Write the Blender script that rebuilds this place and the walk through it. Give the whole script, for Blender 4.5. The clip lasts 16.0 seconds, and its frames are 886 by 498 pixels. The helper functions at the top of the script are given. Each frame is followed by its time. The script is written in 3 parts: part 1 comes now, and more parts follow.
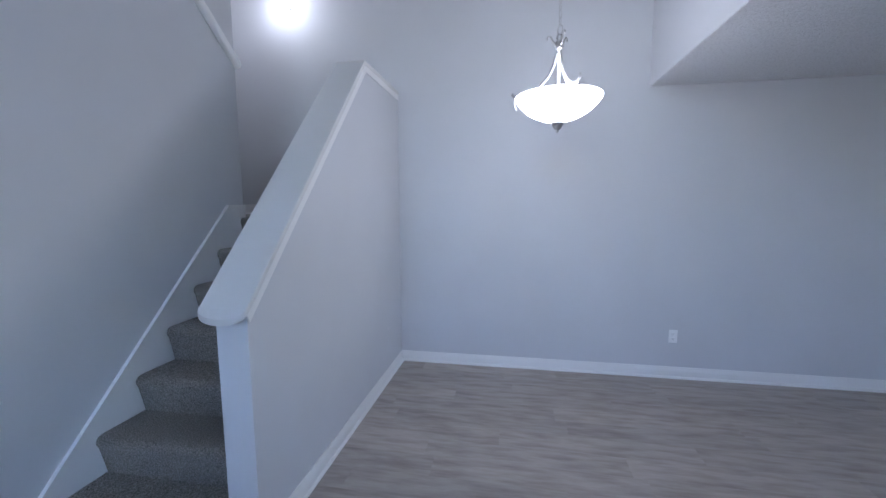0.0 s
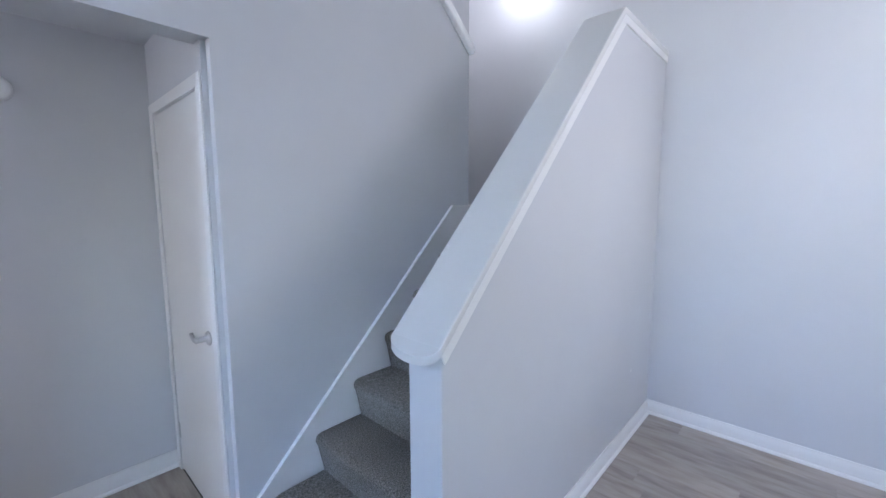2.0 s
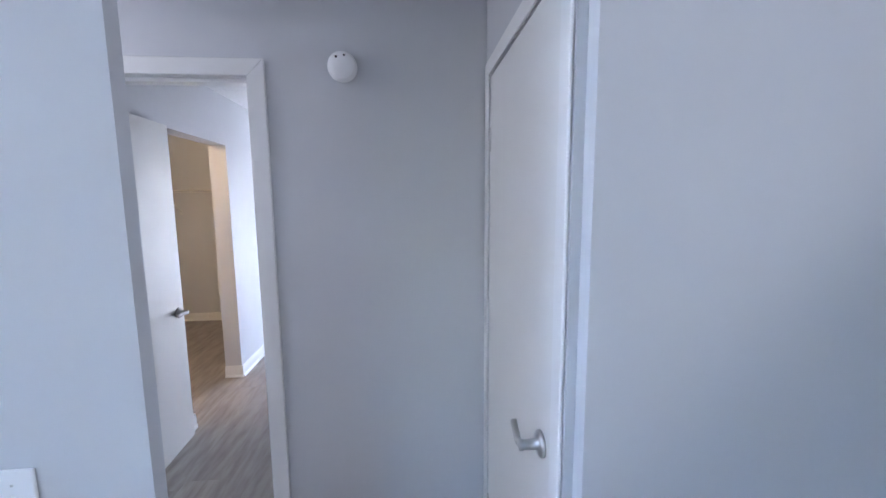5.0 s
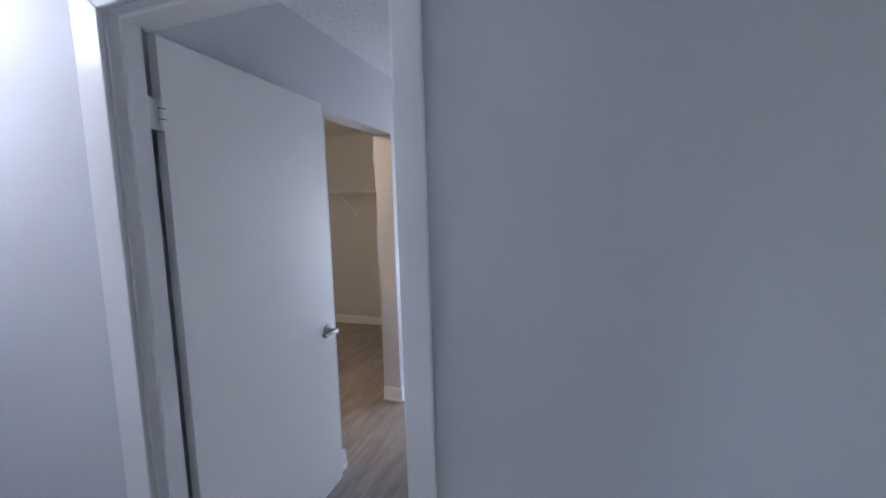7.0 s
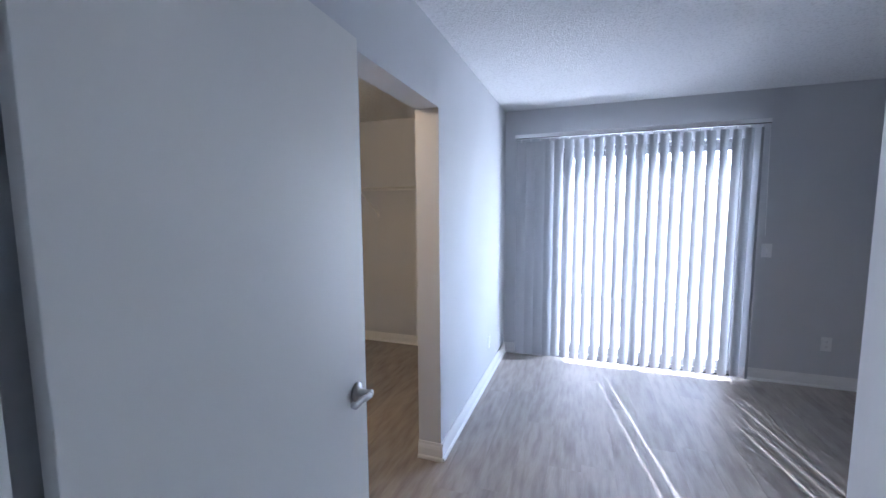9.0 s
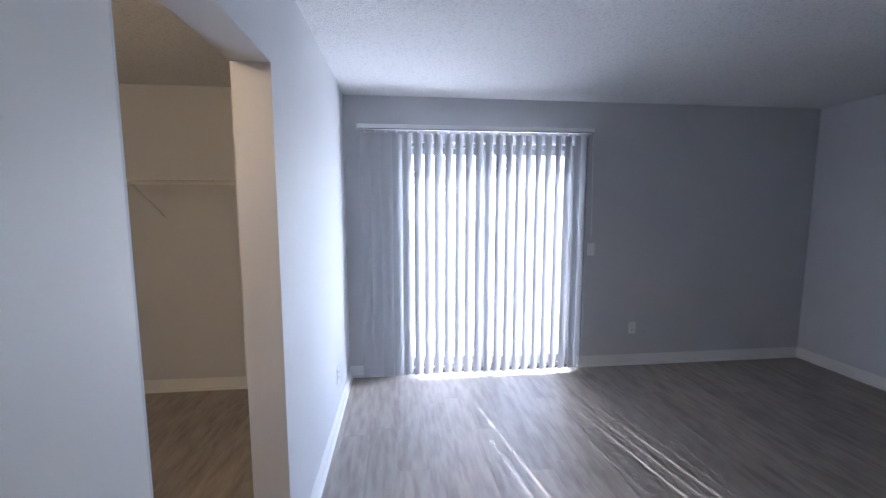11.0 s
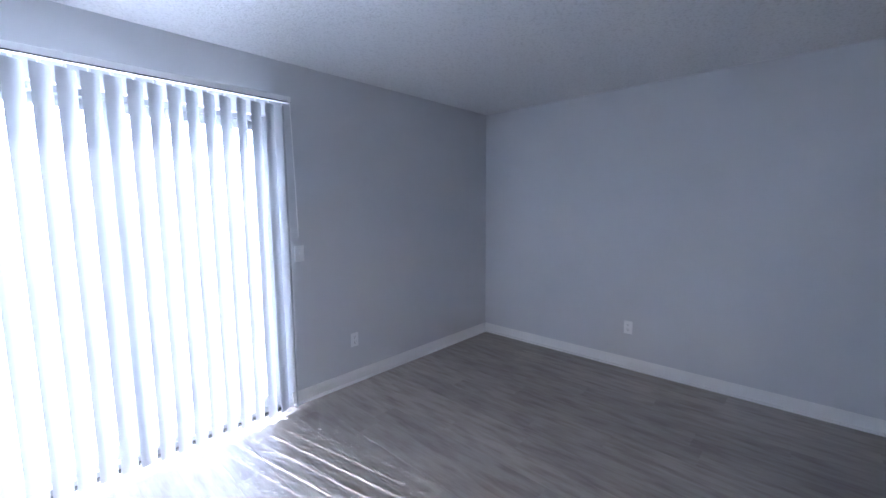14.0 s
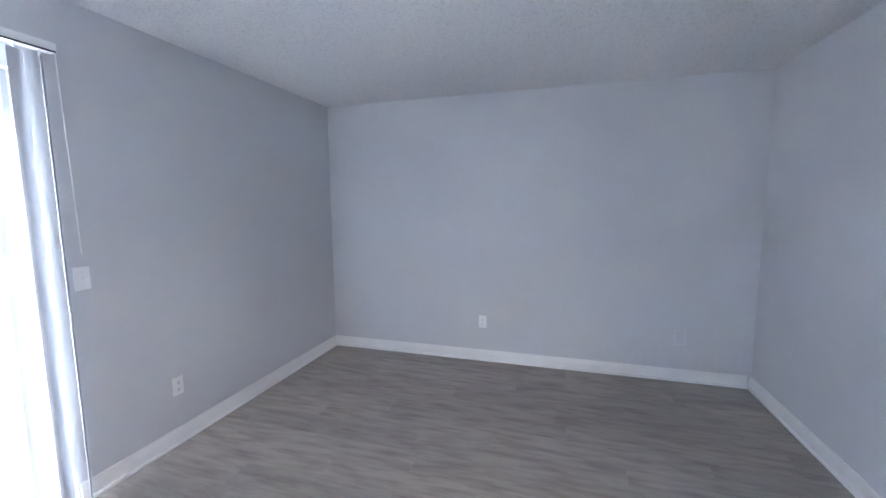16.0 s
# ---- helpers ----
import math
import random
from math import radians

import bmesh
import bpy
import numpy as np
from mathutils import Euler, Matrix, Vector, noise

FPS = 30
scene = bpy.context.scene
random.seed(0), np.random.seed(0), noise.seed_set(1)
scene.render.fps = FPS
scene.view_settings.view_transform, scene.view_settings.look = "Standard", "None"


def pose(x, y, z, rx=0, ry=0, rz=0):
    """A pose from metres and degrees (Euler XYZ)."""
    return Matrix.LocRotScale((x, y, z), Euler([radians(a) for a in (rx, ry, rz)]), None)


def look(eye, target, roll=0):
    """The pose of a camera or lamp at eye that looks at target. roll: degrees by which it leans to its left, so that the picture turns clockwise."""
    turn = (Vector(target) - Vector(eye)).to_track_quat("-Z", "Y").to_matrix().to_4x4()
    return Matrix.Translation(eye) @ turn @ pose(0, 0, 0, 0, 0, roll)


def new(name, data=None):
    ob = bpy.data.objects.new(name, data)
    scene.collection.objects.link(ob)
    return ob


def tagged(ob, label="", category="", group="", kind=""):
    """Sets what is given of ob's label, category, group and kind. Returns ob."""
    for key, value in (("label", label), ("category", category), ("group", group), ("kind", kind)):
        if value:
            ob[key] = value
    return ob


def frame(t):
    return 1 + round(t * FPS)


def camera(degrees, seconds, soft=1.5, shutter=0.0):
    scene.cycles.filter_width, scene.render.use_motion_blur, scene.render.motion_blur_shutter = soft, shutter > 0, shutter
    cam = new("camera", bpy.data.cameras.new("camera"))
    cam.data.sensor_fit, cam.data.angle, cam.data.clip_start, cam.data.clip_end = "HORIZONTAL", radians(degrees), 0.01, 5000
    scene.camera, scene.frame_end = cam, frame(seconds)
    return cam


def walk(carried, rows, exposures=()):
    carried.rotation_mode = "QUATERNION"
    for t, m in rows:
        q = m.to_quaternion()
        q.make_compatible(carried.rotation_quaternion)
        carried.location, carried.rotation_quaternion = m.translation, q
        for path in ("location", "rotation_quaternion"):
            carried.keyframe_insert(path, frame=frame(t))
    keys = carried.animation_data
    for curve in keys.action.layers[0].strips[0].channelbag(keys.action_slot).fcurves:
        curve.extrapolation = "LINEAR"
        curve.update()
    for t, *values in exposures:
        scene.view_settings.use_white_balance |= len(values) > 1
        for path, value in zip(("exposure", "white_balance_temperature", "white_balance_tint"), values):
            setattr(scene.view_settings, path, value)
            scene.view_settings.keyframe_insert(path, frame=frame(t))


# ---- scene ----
cam = camera(96.3, 16.0)
PATH = [
    (0, (1.008, 0.524, 1.552), (2.963, 0.877, 1.322), -0.3),
    (0.5, (1.157, 0.562, 1.549), (3.044, 1.183, 1.322), -0.3),
    (1, (1.305, 0.645, 1.551), (3.088, 1.522, 1.326), -0.3),
    (1.5, (1.44, 0.718, 1.555), (3.07, 1.855, 1.328), -0.2),
    (2, (1.583, 0.81, 1.556), (3.041, 2.159, 1.329), -0.2),
    (2.5, (1.698, 0.903, 1.559), (2.962, 2.435, 1.327), -0.2),
    (3, (1.783, 1.08, 1.568), (2.838, 2.761, 1.324), -0.4),
    (3.5, (1.858, 1.258, 1.552), (2.684, 3.065, 1.321), -0.4),
    (4, (1.888, 1.463, 1.561), (2.504, 3.351, 1.321), -0.4),
    (4.5, (1.863, 1.664, 1.558), (2.258, 3.609, 1.314), -0.5),
    (5, (1.821, 1.869, 1.563), (1.989, 3.847, 1.315), -0.5),
    (5.2, (1.805, 1.955, 1.575), (1.894, 3.936, 1.312), -0.5),
    (7.5, (1.497, 2.924, 1.462), (0.698, 4.749, 1.279), -1.3),
    (8, (1.405, 3.106, 1.453), (0.505, 4.883, 1.279), -0.8),
    (10.3, (0.751, 3.644, 1.506), (0.629, 5.629, 1.296), 0.2),
    (10.5, (0.802, 3.72, 1.498), (0.744, 5.709, 1.292), 0.1),
    (11, (0.75, 3.878, 1.52), (0.968, 5.854, 1.303), -0.0),
    (11.5, (0.735, 4.011, 1.527), (1.2, 5.944, 1.303), -0.0),
    (12, (0.781, 4.138, 1.522), (1.488, 5.995, 1.294), 0.0),
    (12.5, (0.89, 4.266, 1.489), (1.797, 6.035, 1.27), -0.2),
    (13, (0.98, 4.364, 1.5), (2.075, 6.021, 1.269), -0.1),
    (13.5, (1.035, 4.497, 1.48), (2.322, 6.011, 1.256), -0.2),
    (14, (1.129, 4.644, 1.471), (2.583, 5.999, 1.245), -0.4),
    (14.5, (1.174, 4.771, 1.48), (2.784, 5.935, 1.251), -0.3),
    (15, (1.133, 4.921, 1.506), (2.881, 5.861, 1.262), 0.0),
    (15.5, (1.148, 4.998, 1.483), (2.986, 5.752, 1.246), -0.2),
    (16, (1.167, 5.092, 1.472), (3.071, 5.66, 1.246), -0.4),
]
EXPOSURES = [(0.0, 3.15, 5500, 17), (1.5, 3.55, 5700, 17), (3.5, 3.92, 5800, 17), (5.2, 3.75, 5600, 18), (7.5, 3.2, 5350, 16), (8.2, 3.25, 5100, 14), (10.3, 3.12, 5550, 16),
             (11.5, 3.22, 5500, 16), (12.0, 3.25, 5400, 16), (12.5, 3.45, 5250, 16), (14.5, 4.3, 5200, 15), (16.0, 4.8, 5500, 12)]
walk(cam, [(t, look(eye, target, roll)) for t, eye, target, roll in PATH], EXPOSURES)

# ---- world, sun, large lights ----
SUN_EL, SUN_FROM = radians(43), (-0.19, 0.982)
world = bpy.data.worlds.new("sky")
scene.world = world
world.use_nodes = True
wt = world.node_tree
sky = wt.nodes.new("ShaderNodeTexSky")
sky.sky_type, sky.sun_disc = "NISHITA", False
sky.sun_elevation, sky.sun_rotation = SUN_EL, math.atan2(SUN_FROM[0], SUN_FROM[1])
wt.links.new(sky.outputs[0], wt.nodes["Background"].inputs[0])
wt.nodes["Background"].inputs[1].default_value = 0.15


def lamp(name, kind, energy, m, color=(1, 1, 1), size=0.05, wide=None):
    """A lamp; size is a bulb's radius, or the height of an area lamp that is that wide, or the sun's angle."""
    data = bpy.data.lights.new(name, kind)
    data.energy, data.color = energy, color
    if kind == "SUN":
        data.angle = size
    elif kind == "AREA":
        data.shape, data.size, data.size_y = "RECTANGLE", wide, size
    else:
        data.shadow_soft_size = size
    ob = new(name, data)
    ob.matrix_world = m
    return ob


c = math.cos(SUN_EL)
sun_dir = Vector((SUN_FROM[0] * c, SUN_FROM[1] * c, math.sin(SUN_EL)))
lamp("sun", "SUN", 3.4, look(sun_dir * 20, (0, 0, 0)), (1, 0.95, 0.88), radians(0.5))
# sky light in the opening of the sliding door
lamp("sliding_door_light", "AREA", 5, look((1.56, 7.53, 1.06), (1.56, 4, 1.0)), (0.90, 0.94, 1.0), 1.9, 1.46)
lamp("pendant_bulb", "POINT", 0.75, pose(3.54, 0.28, 2.36), (1, 0.95, 0.9), 0.2)
lamp("sconce_bulb", "POINT", 0.6, pose(4.42, 2.68, 3.44), (1, 0.95, 0.92), 0.1)
lamp("closet_bulb", "POINT", 1.9, pose(-0.45, 4.55, 2.20), (1, 0.66, 0.33), 0.08)
# unseen bulb, added to brighten the hall from its left end
lamp("added_hall_bulb", "POINT", 1.25, pose(-0.4, 3.05, 2.25), (1, 0.95, 0.9), 0.08)


# ---- materials ----
def material(name, color, rough=0.5, metal=0.0):
    m = bpy.data.materials.new(name)
    m.use_nodes = True
    b = m.node_tree.nodes["Principled BSDF"]
    b.inputs["Base Color"].default_value = (*color, 1)
    b.inputs["Roughness"].default_value = rough
    b.inputs["Metallic"].default_value = metal
    return m, m.node_tree, b


def place_noise(t, scale, stretch=(1, 1, 1), detail=4.0, shift=False):
    geo = t.nodes.new("ShaderNodeNewGeometry")
    mp = t.nodes.new("ShaderNodeMapping")
    mp.inputs["Scale"].default_value = stretch
    t.links.new(geo.outputs["Position"], mp.inputs["Vector"])
    if shift:
        info = t.nodes.new("ShaderNodeObjectInfo")
        mul = t.nodes.new("ShaderNodeMath")
        mul.operation = "MULTIPLY"
        mul.inputs[1].default_value = 37.0
        t.links.new(info.outputs["Random"], mul.inputs[0])
        comb = t.nodes.new("ShaderNodeCombineXYZ")
        t.links.new(mul.outputs[0], comb.inputs[0])
        t.links.new(mul.outputs[0], comb.inputs[2])
        t.links.new(comb.outputs[0], mp.inputs["Location"])
    n = t.nodes.new("ShaderNodeTexNoise")
    n.inputs["Scale"].default_value = scale
    n.inputs["Detail"].default_value = detail
    t.links.new(mp.outputs[0], n.inputs["Vector"])
    return n.outputs["Fac"]


def ramp(t, fac, stops):
    r = t.nodes.new("ShaderNodeValToRGB")
    while len(r.color_ramp.elements) < len(stops):
        r.color_ramp.elements.new(0.5)
    for e, (at, col) in zip(r.color_ramp.elements, stops):
        e.position, e.color = at, (*col, 1)
    t.links.new(fac, r.inputs[0])
    return r.outputs[0]


def bump(t, b, fac, strength, distance):
    n = t.nodes.new("ShaderNodeBump")
    n.inputs["Strength"].default_value, n.inputs["Distance"].default_value = strength, distance
    t.links.new(fac, n.inputs["Height"])
    if b.inputs["Normal"].is_linked:
        t.links.new(b.inputs["Normal"].links[0].from_socket, n.inputs["Normal"])
    t.links.new(n.outputs[0], b.inputs["Normal"])


def painted(name, color, rough, spread=0.03, grain=260, depth=0.0006):
    m, t, b = material(name, color, rough)
    lo, hi = [tuple(max(0, v * f) for v in color) for f in (1 - spread, 1 + spread)]
    t.links.new(ramp(t, place_noise(t, 1.3), [(0.3, lo), (0.7, hi)]), b.inputs["Base Color"])
    bump(t, b, place_noise(t, grain, detail=2), 0.25, depth)
    bump(t, b, place_noise(t, 9), 0.15, 0.002)
    return m


PAINT = painted("wall_paint", (0.63, 0.64, 0.66), 0.6)
TRIM = painted("trim_paint", (0.82, 0.82, 0.81), 0.38, 0.02)
# trim paint darkened to offset the strong light on the sloping cap
CAP = painted("darkened_cap_paint", (0.69, 0.69, 0.675), 0.5, 0.03)
DOOR = painted("door_paint", (0.79, 0.785, 0.76), 0.42, 0.02)


def popcorn():
    m, t, b = material("textured_ceiling", (0.72, 0.725, 0.73), 0.9)
    t.links.new(ramp(t, place_noise(t, 75, detail=5), [(0.33, (0.69, 0.695, 0.70)), (0.5, (0.81, 0.815, 0.82))]), b.inputs["Base Color"])
    bump(t, b, place_noise(t, 85, detail=5), 0.9, 0.006)
    bump(t, b, place_noise(t, 24, detail=3), 0.5, 0.006)
    return m


def planks():
    m, t, b = material("grey_vinyl_plank", (0.27, 0.255, 0.24), 0.38)
    grain = place_noise(t, 2.4, (9.5, 1.6, 1), 7, True)
    col = ramp(t, grain, [(0.28, (0.26, 0.228, 0.20)), (0.45, (0.34, 0.305, 0.272)), (0.62, (0.41, 0.373, 0.337)), (0.8, (0.35, 0.315, 0.282))])
    fine = ramp(t, place_noise(t, 14, (14, 0.7, 1), 4, True), [(0.3, (0.93, 0.93, 0.93)), (0.7, (1.04, 1.04, 1.04))])
    mix = t.nodes.new("ShaderNodeMix")
    mix.data_type, mix.blend_type = "RGBA", "MULTIPLY"
    mix.inputs["Factor"].default_value = 1
    t.links.new(col, mix.inputs["A"])
    t.links.new(fine, mix.inputs["B"])
    info = t.nodes.new("ShaderNodeObjectInfo")
    tone = ramp(t, info.outputs["Random"], [(0.0, (0.9, 0.9, 0.9)), (1.0, (1.08, 1.07, 1.06))])
    mix2 = t.nodes.new("ShaderNodeMix")
    mix2.data_type, mix2.blend_type = "RGBA", "MULTIPLY"
    mix2.inputs["Factor"].default_value = 1
    t.links.new(mix.outputs["Result"], mix2.inputs["A"])
    t.links.new(tone, mix2.inputs["B"])
    t.links.new(mix2.outputs["Result"], b.inputs["Base Color"])
    rough = t.nodes.new("ShaderNodeMapRange")
    rough.inputs["To Min"].default_value, rough.inputs["To Max"].default_value = 0.40, 0.47
    t.links.new(grain, rough.inputs["Value"])
    t.links.new(rough.outputs[0], b.inputs["Roughness"])
    bump(t, b, place_noise(t, 14, (14, 0.7, 1), 4, True), 0.05, 0.001)
    return m


def carpet():
    m, t, b = material("carpet", (0.2, 0.19, 0.18), 0.95)
    t.links.new(ramp(t, place_noise(t, 165, detail=7), [(0.34, (0.075, 0.07, 0.058)), (0.5, (0.235, 0.22, 0.19)), (0.66, (0.42, 0.395, 0.35))]), b.inputs["Base Color"])
    bump(t, b, place_noise(t, 140, detail=5), 1.0, 0.02)
    bump(t, b, place_noise(t, 20, detail=3), 0.4, 0.01)
    b.inputs["Sheen Weight"].default_value = 0.15
    return m


def glowing(name, color, strength):
    m, t, b = material(name, (0.9, 0.9, 0.88), 0.3)
    b.inputs["Emission Color"].default_value = (*color, 1)
    b.inputs["Emission Strength"].default_value = strength
    return m


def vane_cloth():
    # vane white taken down to mid grey so the backlit vanes don't blow out
    m, t, b = material("darkened_white_vane", (0.48, 0.49, 0.51), 0.5)
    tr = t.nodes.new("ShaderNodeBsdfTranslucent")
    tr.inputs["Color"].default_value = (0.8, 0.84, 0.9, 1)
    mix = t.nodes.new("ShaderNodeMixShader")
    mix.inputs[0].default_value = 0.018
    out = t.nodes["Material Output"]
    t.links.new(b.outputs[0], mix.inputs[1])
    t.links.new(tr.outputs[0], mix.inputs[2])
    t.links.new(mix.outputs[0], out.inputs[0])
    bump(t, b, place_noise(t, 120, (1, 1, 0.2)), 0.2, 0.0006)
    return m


def window_glass():
    m, t, b = material("window_glass", (1, 1, 1), 0.0)
    b.inputs["Transmission Weight"].default_value, b.inputs["IOR"].default_value = 1.0, 1.02
    return m


def mottled(name, dark, light, scale, rough=0.9, depth=0.01):
    m, t, b = material(name, light, rough)
    t.links.new(ramp(t, place_noise(t, scale, detail=6), [(0.35, dark), (0.65, light)]), b.inputs["Base Color"])
    bump(t, b, place_noise(t, scale * 3), 0.4, depth)
    return m


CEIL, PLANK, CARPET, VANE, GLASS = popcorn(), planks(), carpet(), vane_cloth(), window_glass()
NICKEL = material("brushed_nickel", (0.55, 0.55, 0.55), 0.28, 1.0)[0]
STEEL = material("hinge_steel", (0.62, 0.62, 0.6), 0.4, 1.0)[0]
ALUMINIUM = material("grey_aluminium", (0.34, 0.35, 0.36), 0.45, 0.6)[0]
PLASTIC = material("white_plastic", (0.88, 0.885, 0.89), 0.35)[0]
SLOT = material("dark_slot", (0.03, 0.03, 0.03), 0.6)[0]
WIRE = material("white_coated_wire", (0.7, 0.7, 0.68), 0.4)[0]
BOWL = glowing("lit_bowl_glass", (1.0, 0.98, 0.96), 0.9)
GLOBE = glowing("lit_globe_glass", (1.0, 0.8, 0.55), 0.8)
DARK = material("dark_gap", (0.04, 0.04, 0.04), 0.9)[0]
CONCRETE = mottled("patio_concrete", (0.36, 0.35, 0.33), (0.48, 0.46, 0.43), 3)
# lawn colour lightened so that it burns out behind the glass
GRASS = mottled("lawn", (0.17, 0.18, 0.11), (0.28, 0.28, 0.19), 2)
LEAF = mottled("leaves", (0.05, 0.09, 0.03), (0.12, 0.17, 0.06), 8)
BARK = mottled("bark", (0.09, 0.07, 0.05), (0.2, 0.16, 0.12), 14)
FENCE = material("dark_metal", (0.05, 0.05, 0.055), 0.5, 0.5)[0]


# ---- mesh helpers ----
def add_box(bm, x0, y0, z0, x1, y1, z1, bevel=0.0):
    r = bmesh.ops.create_cube(bm, size=1)
    for v in r["verts"]:
        v.co = Vector(((x0 + x1) / 2 + v.co.x * (x1 - x0), (y0 + y1) / 2 + v.co.y * (y1 - y0), (z0 + z1) / 2 + v.co.z * (z1 - z0)))
    if bevel:
        es = list({e for v in r["verts"] for e in v.link_edges})
        bmesh.ops.bevel(bm, geom=es, offset=bevel, segments=2, affect="EDGES", profile=0.5)


def box(x0, y0, z0, x1, y1, z1, bevel=0.0):
    bm = bmesh.new()
    add_box(bm, x0, y0, z0, x1, y1, z1, bevel)
    return bm


def boxes(*rows):
    bm = bmesh.new()
    for r in rows:
        add_box(bm, *r)
    return bm


def prism(points, a0, a1, axis, bevel=0.0):
    """A flat outline, given in the two axes other than axis, drawn out from a0 to a1."""
    bm = bmesh.new()

    def at(p, a):
        return {"x": (a, p[0], p[1]), "y": (p[0], a, p[1]), "z": (p[0], p[1], a)}[axis]
    lo = [bm.verts.new(at(p, a0)) for p in points]
    hi = [bm.verts.new(at(p, a1)) for p in points]
    bm.faces.new(lo)
    bm.faces.new(hi)
    for i in range(len(points)):
        j = (i + 1) % len(points)
        bm.faces.new((lo[i], lo[j], hi[j], hi[i]))
    bmesh.ops.recalc_face_normals(bm, faces=bm.faces)
    if bevel:
        bmesh.ops.bevel(bm, geom=list(bm.edges), offset=bevel, segments=2, affect="EDGES", profile=0.5)
    return bm


def lathe(profile, seg=32, center=(0, 0, 0)):
    """A turned body round an upright axis from rows of radius and height."""
    bm = bmesh.new()
    rings = []
    for r, z in profile:
        rings.append([bm.verts.new((center[0] + max(r, 1e-4) * math.cos(a), center[1] + max(r, 1e-4) * math.sin(a), center[2] + z))
                      for a in (2 * math.pi * k / seg for k in range(seg))])
    for a, b in zip(rings, rings[1:]):
        for k in range(seg):
            bm.faces.new((a[k], a[(k + 1) % seg], b[(k + 1) % seg], b[k]))
    bmesh.ops.recalc_face_normals(bm, faces=bm.faces)
    return bm


def tube(path, radius, seg=8, flat=1.0):
    """A bent rod along a row of points."""
    bm = bmesh.new()
    pts = [Vector(p) for p in path]
    rings = []
    for i, p in enumerate(pts):
        d = (pts[min(i + 1, len(pts) - 1)] - pts[max(i - 1, 0)]).normalized()
        side = d.cross(Vector((0, 0, 1)))
        side = side.normalized() if side.length > 1e-3 else Vector((1, 0, 0))
        up = side.cross(d)
        rings.append([bm.verts.new(p + radius * (math.cos(a) * side + flat * math.sin(a) * up)) for a in (2 * math.pi * k / seg for k in range(seg))])
    for a, b in zip(rings, rings[1:]):
        for k in range(seg):
            bm.faces.new((a[k], a[(k + 1) % seg], b[(k + 1) % seg], b[k]))
    bm.faces.new(rings[0])
    bm.faces.new(rings[-1])
    bmesh.ops.recalc_face_normals(bm, faces=bm.faces)
    return bm


def mesh(name, bm, mat, smooth=False):
    me = bpy.data.meshes.new(name)
    bm.to_mesh(me)
    bm.free()
    me.materials.append(mat)
    if smooth:
        for p in me.polygons:
            p.use_smooth = True
    return me


def solid(name, bm, mat, label, category, kind="", smooth=False):
    return tagged(new(name, mesh(name, bm, mat, smooth)), label, category, kind=kind)


def thing(name, label, category, group="", kind=""):
    return tagged(new(name), label, category, group, kind)


def part(name, bm, mat, parent, label="", smooth=False):
    ob = new(name, mesh(name, bm, mat, smooth))
    ob.parent = parent
    return tagged(ob, label)


# ---- the plan ----
def wall(name, rows, label):
    """A painted wall; what is left of it over and beside its openings are sections of it."""
    ob = solid(name, box(*rows[0]), PAINT, label, "wall", "structure")
    for row in rows[1:]:
        part("wall_section", box(*row), PAINT, ob)


XD, YH, YS = 4.69, 3.50, 2.585          # dining end wall, hall end wall, stair wall
X0, X1, Y0, Y1 = 0.30, 4.745, 3.62, 7.35  # bedroom
ZC, ZL, ZU = 2.435, 2.505, 4.90           # bedroom, low living and upper ceilings
HALL_R, OPEN_R, OPEN_L, OPEN_Z = 2.14, 2.162, 1.366, 2.203
DOOR_L, DOOR_R, DOOR_Z = 0.383, 1.230, 2.03
CL0, CL1, CLZ = 4.60, 5.42, 2.03
SL0, SL1, SLZ = 0.78, 2.34, 2.06
CD0, CD1 = 2.685, 3.435

wall("wall_dining", [(XD, -4, 0, XD + .12, 3.5, ZU)], "light grey painted end wall of the dining area")
wall("wall_stair", [(2.24, YS, 0, 3.765, YS + .12, ZU), (OPEN_R, YS, 0, 2.24, 2.63, ZU), (HALL_R, 2.63, 0, 2.24, CD0, ZU), (HALL_R, CD0, 2.045, 2.24, CD1, ZU), (HALL_R, CD1, 0, 2.24, YH, ZU),
      (OPEN_L, YS, OPEN_Z, OPEN_R, YS + .12, ZU), (1.2, YS, OPEN_Z, OPEN_L, YS + .12, ZU)], "light grey painted wall beside the stairs with the hall opening")
wall("wall_hall_front", [(-3, YS - .035, 0, OPEN_L, YS - .001, ZU)], "light grey painted wall with a light switch beside the hall opening")
wall("wall_hall_end", [(-1.6, YH, 0, DOOR_L, 3.595, ZU), (-1.6, 3.595, 0, .31, Y0, ZU), (DOOR_L, YH, DOOR_Z + .015, DOOR_R, Y0, ZU), (DOOR_R, YH, 0, 4.87, Y0, ZU)],
      "light grey painted wall between hall and bedroom")
wall("wall_hall_side", [(-.9, YS + .12, 0, -.8, YH, ZL)], "light grey painted hall wall")
wall("wall_closet_front", [(.16, Y0, 0, X0, CL0, ZC), (.16, CL0, CLZ, X0, CL1, ZC), (.16, CL1, 0, X0, Y1, ZC)],
      "light grey painted bedroom wall with the open closet")
wall("wall_garden", [(-1.6, Y1, 0, SL0, Y1 + .16, ZC + .1), (SL0, Y1, SLZ, SL1, Y1 + .16, ZC + .1), (SL1, Y1, 0, 4.87, Y1 + .16, ZC + .1)],
      "grey painted wall round the sliding glass door")
wall("wall_bedroom_side", [(X1, Y0, 0, X1 + .12, Y1, ZC + .1)], "plain grey painted bedroom wall")
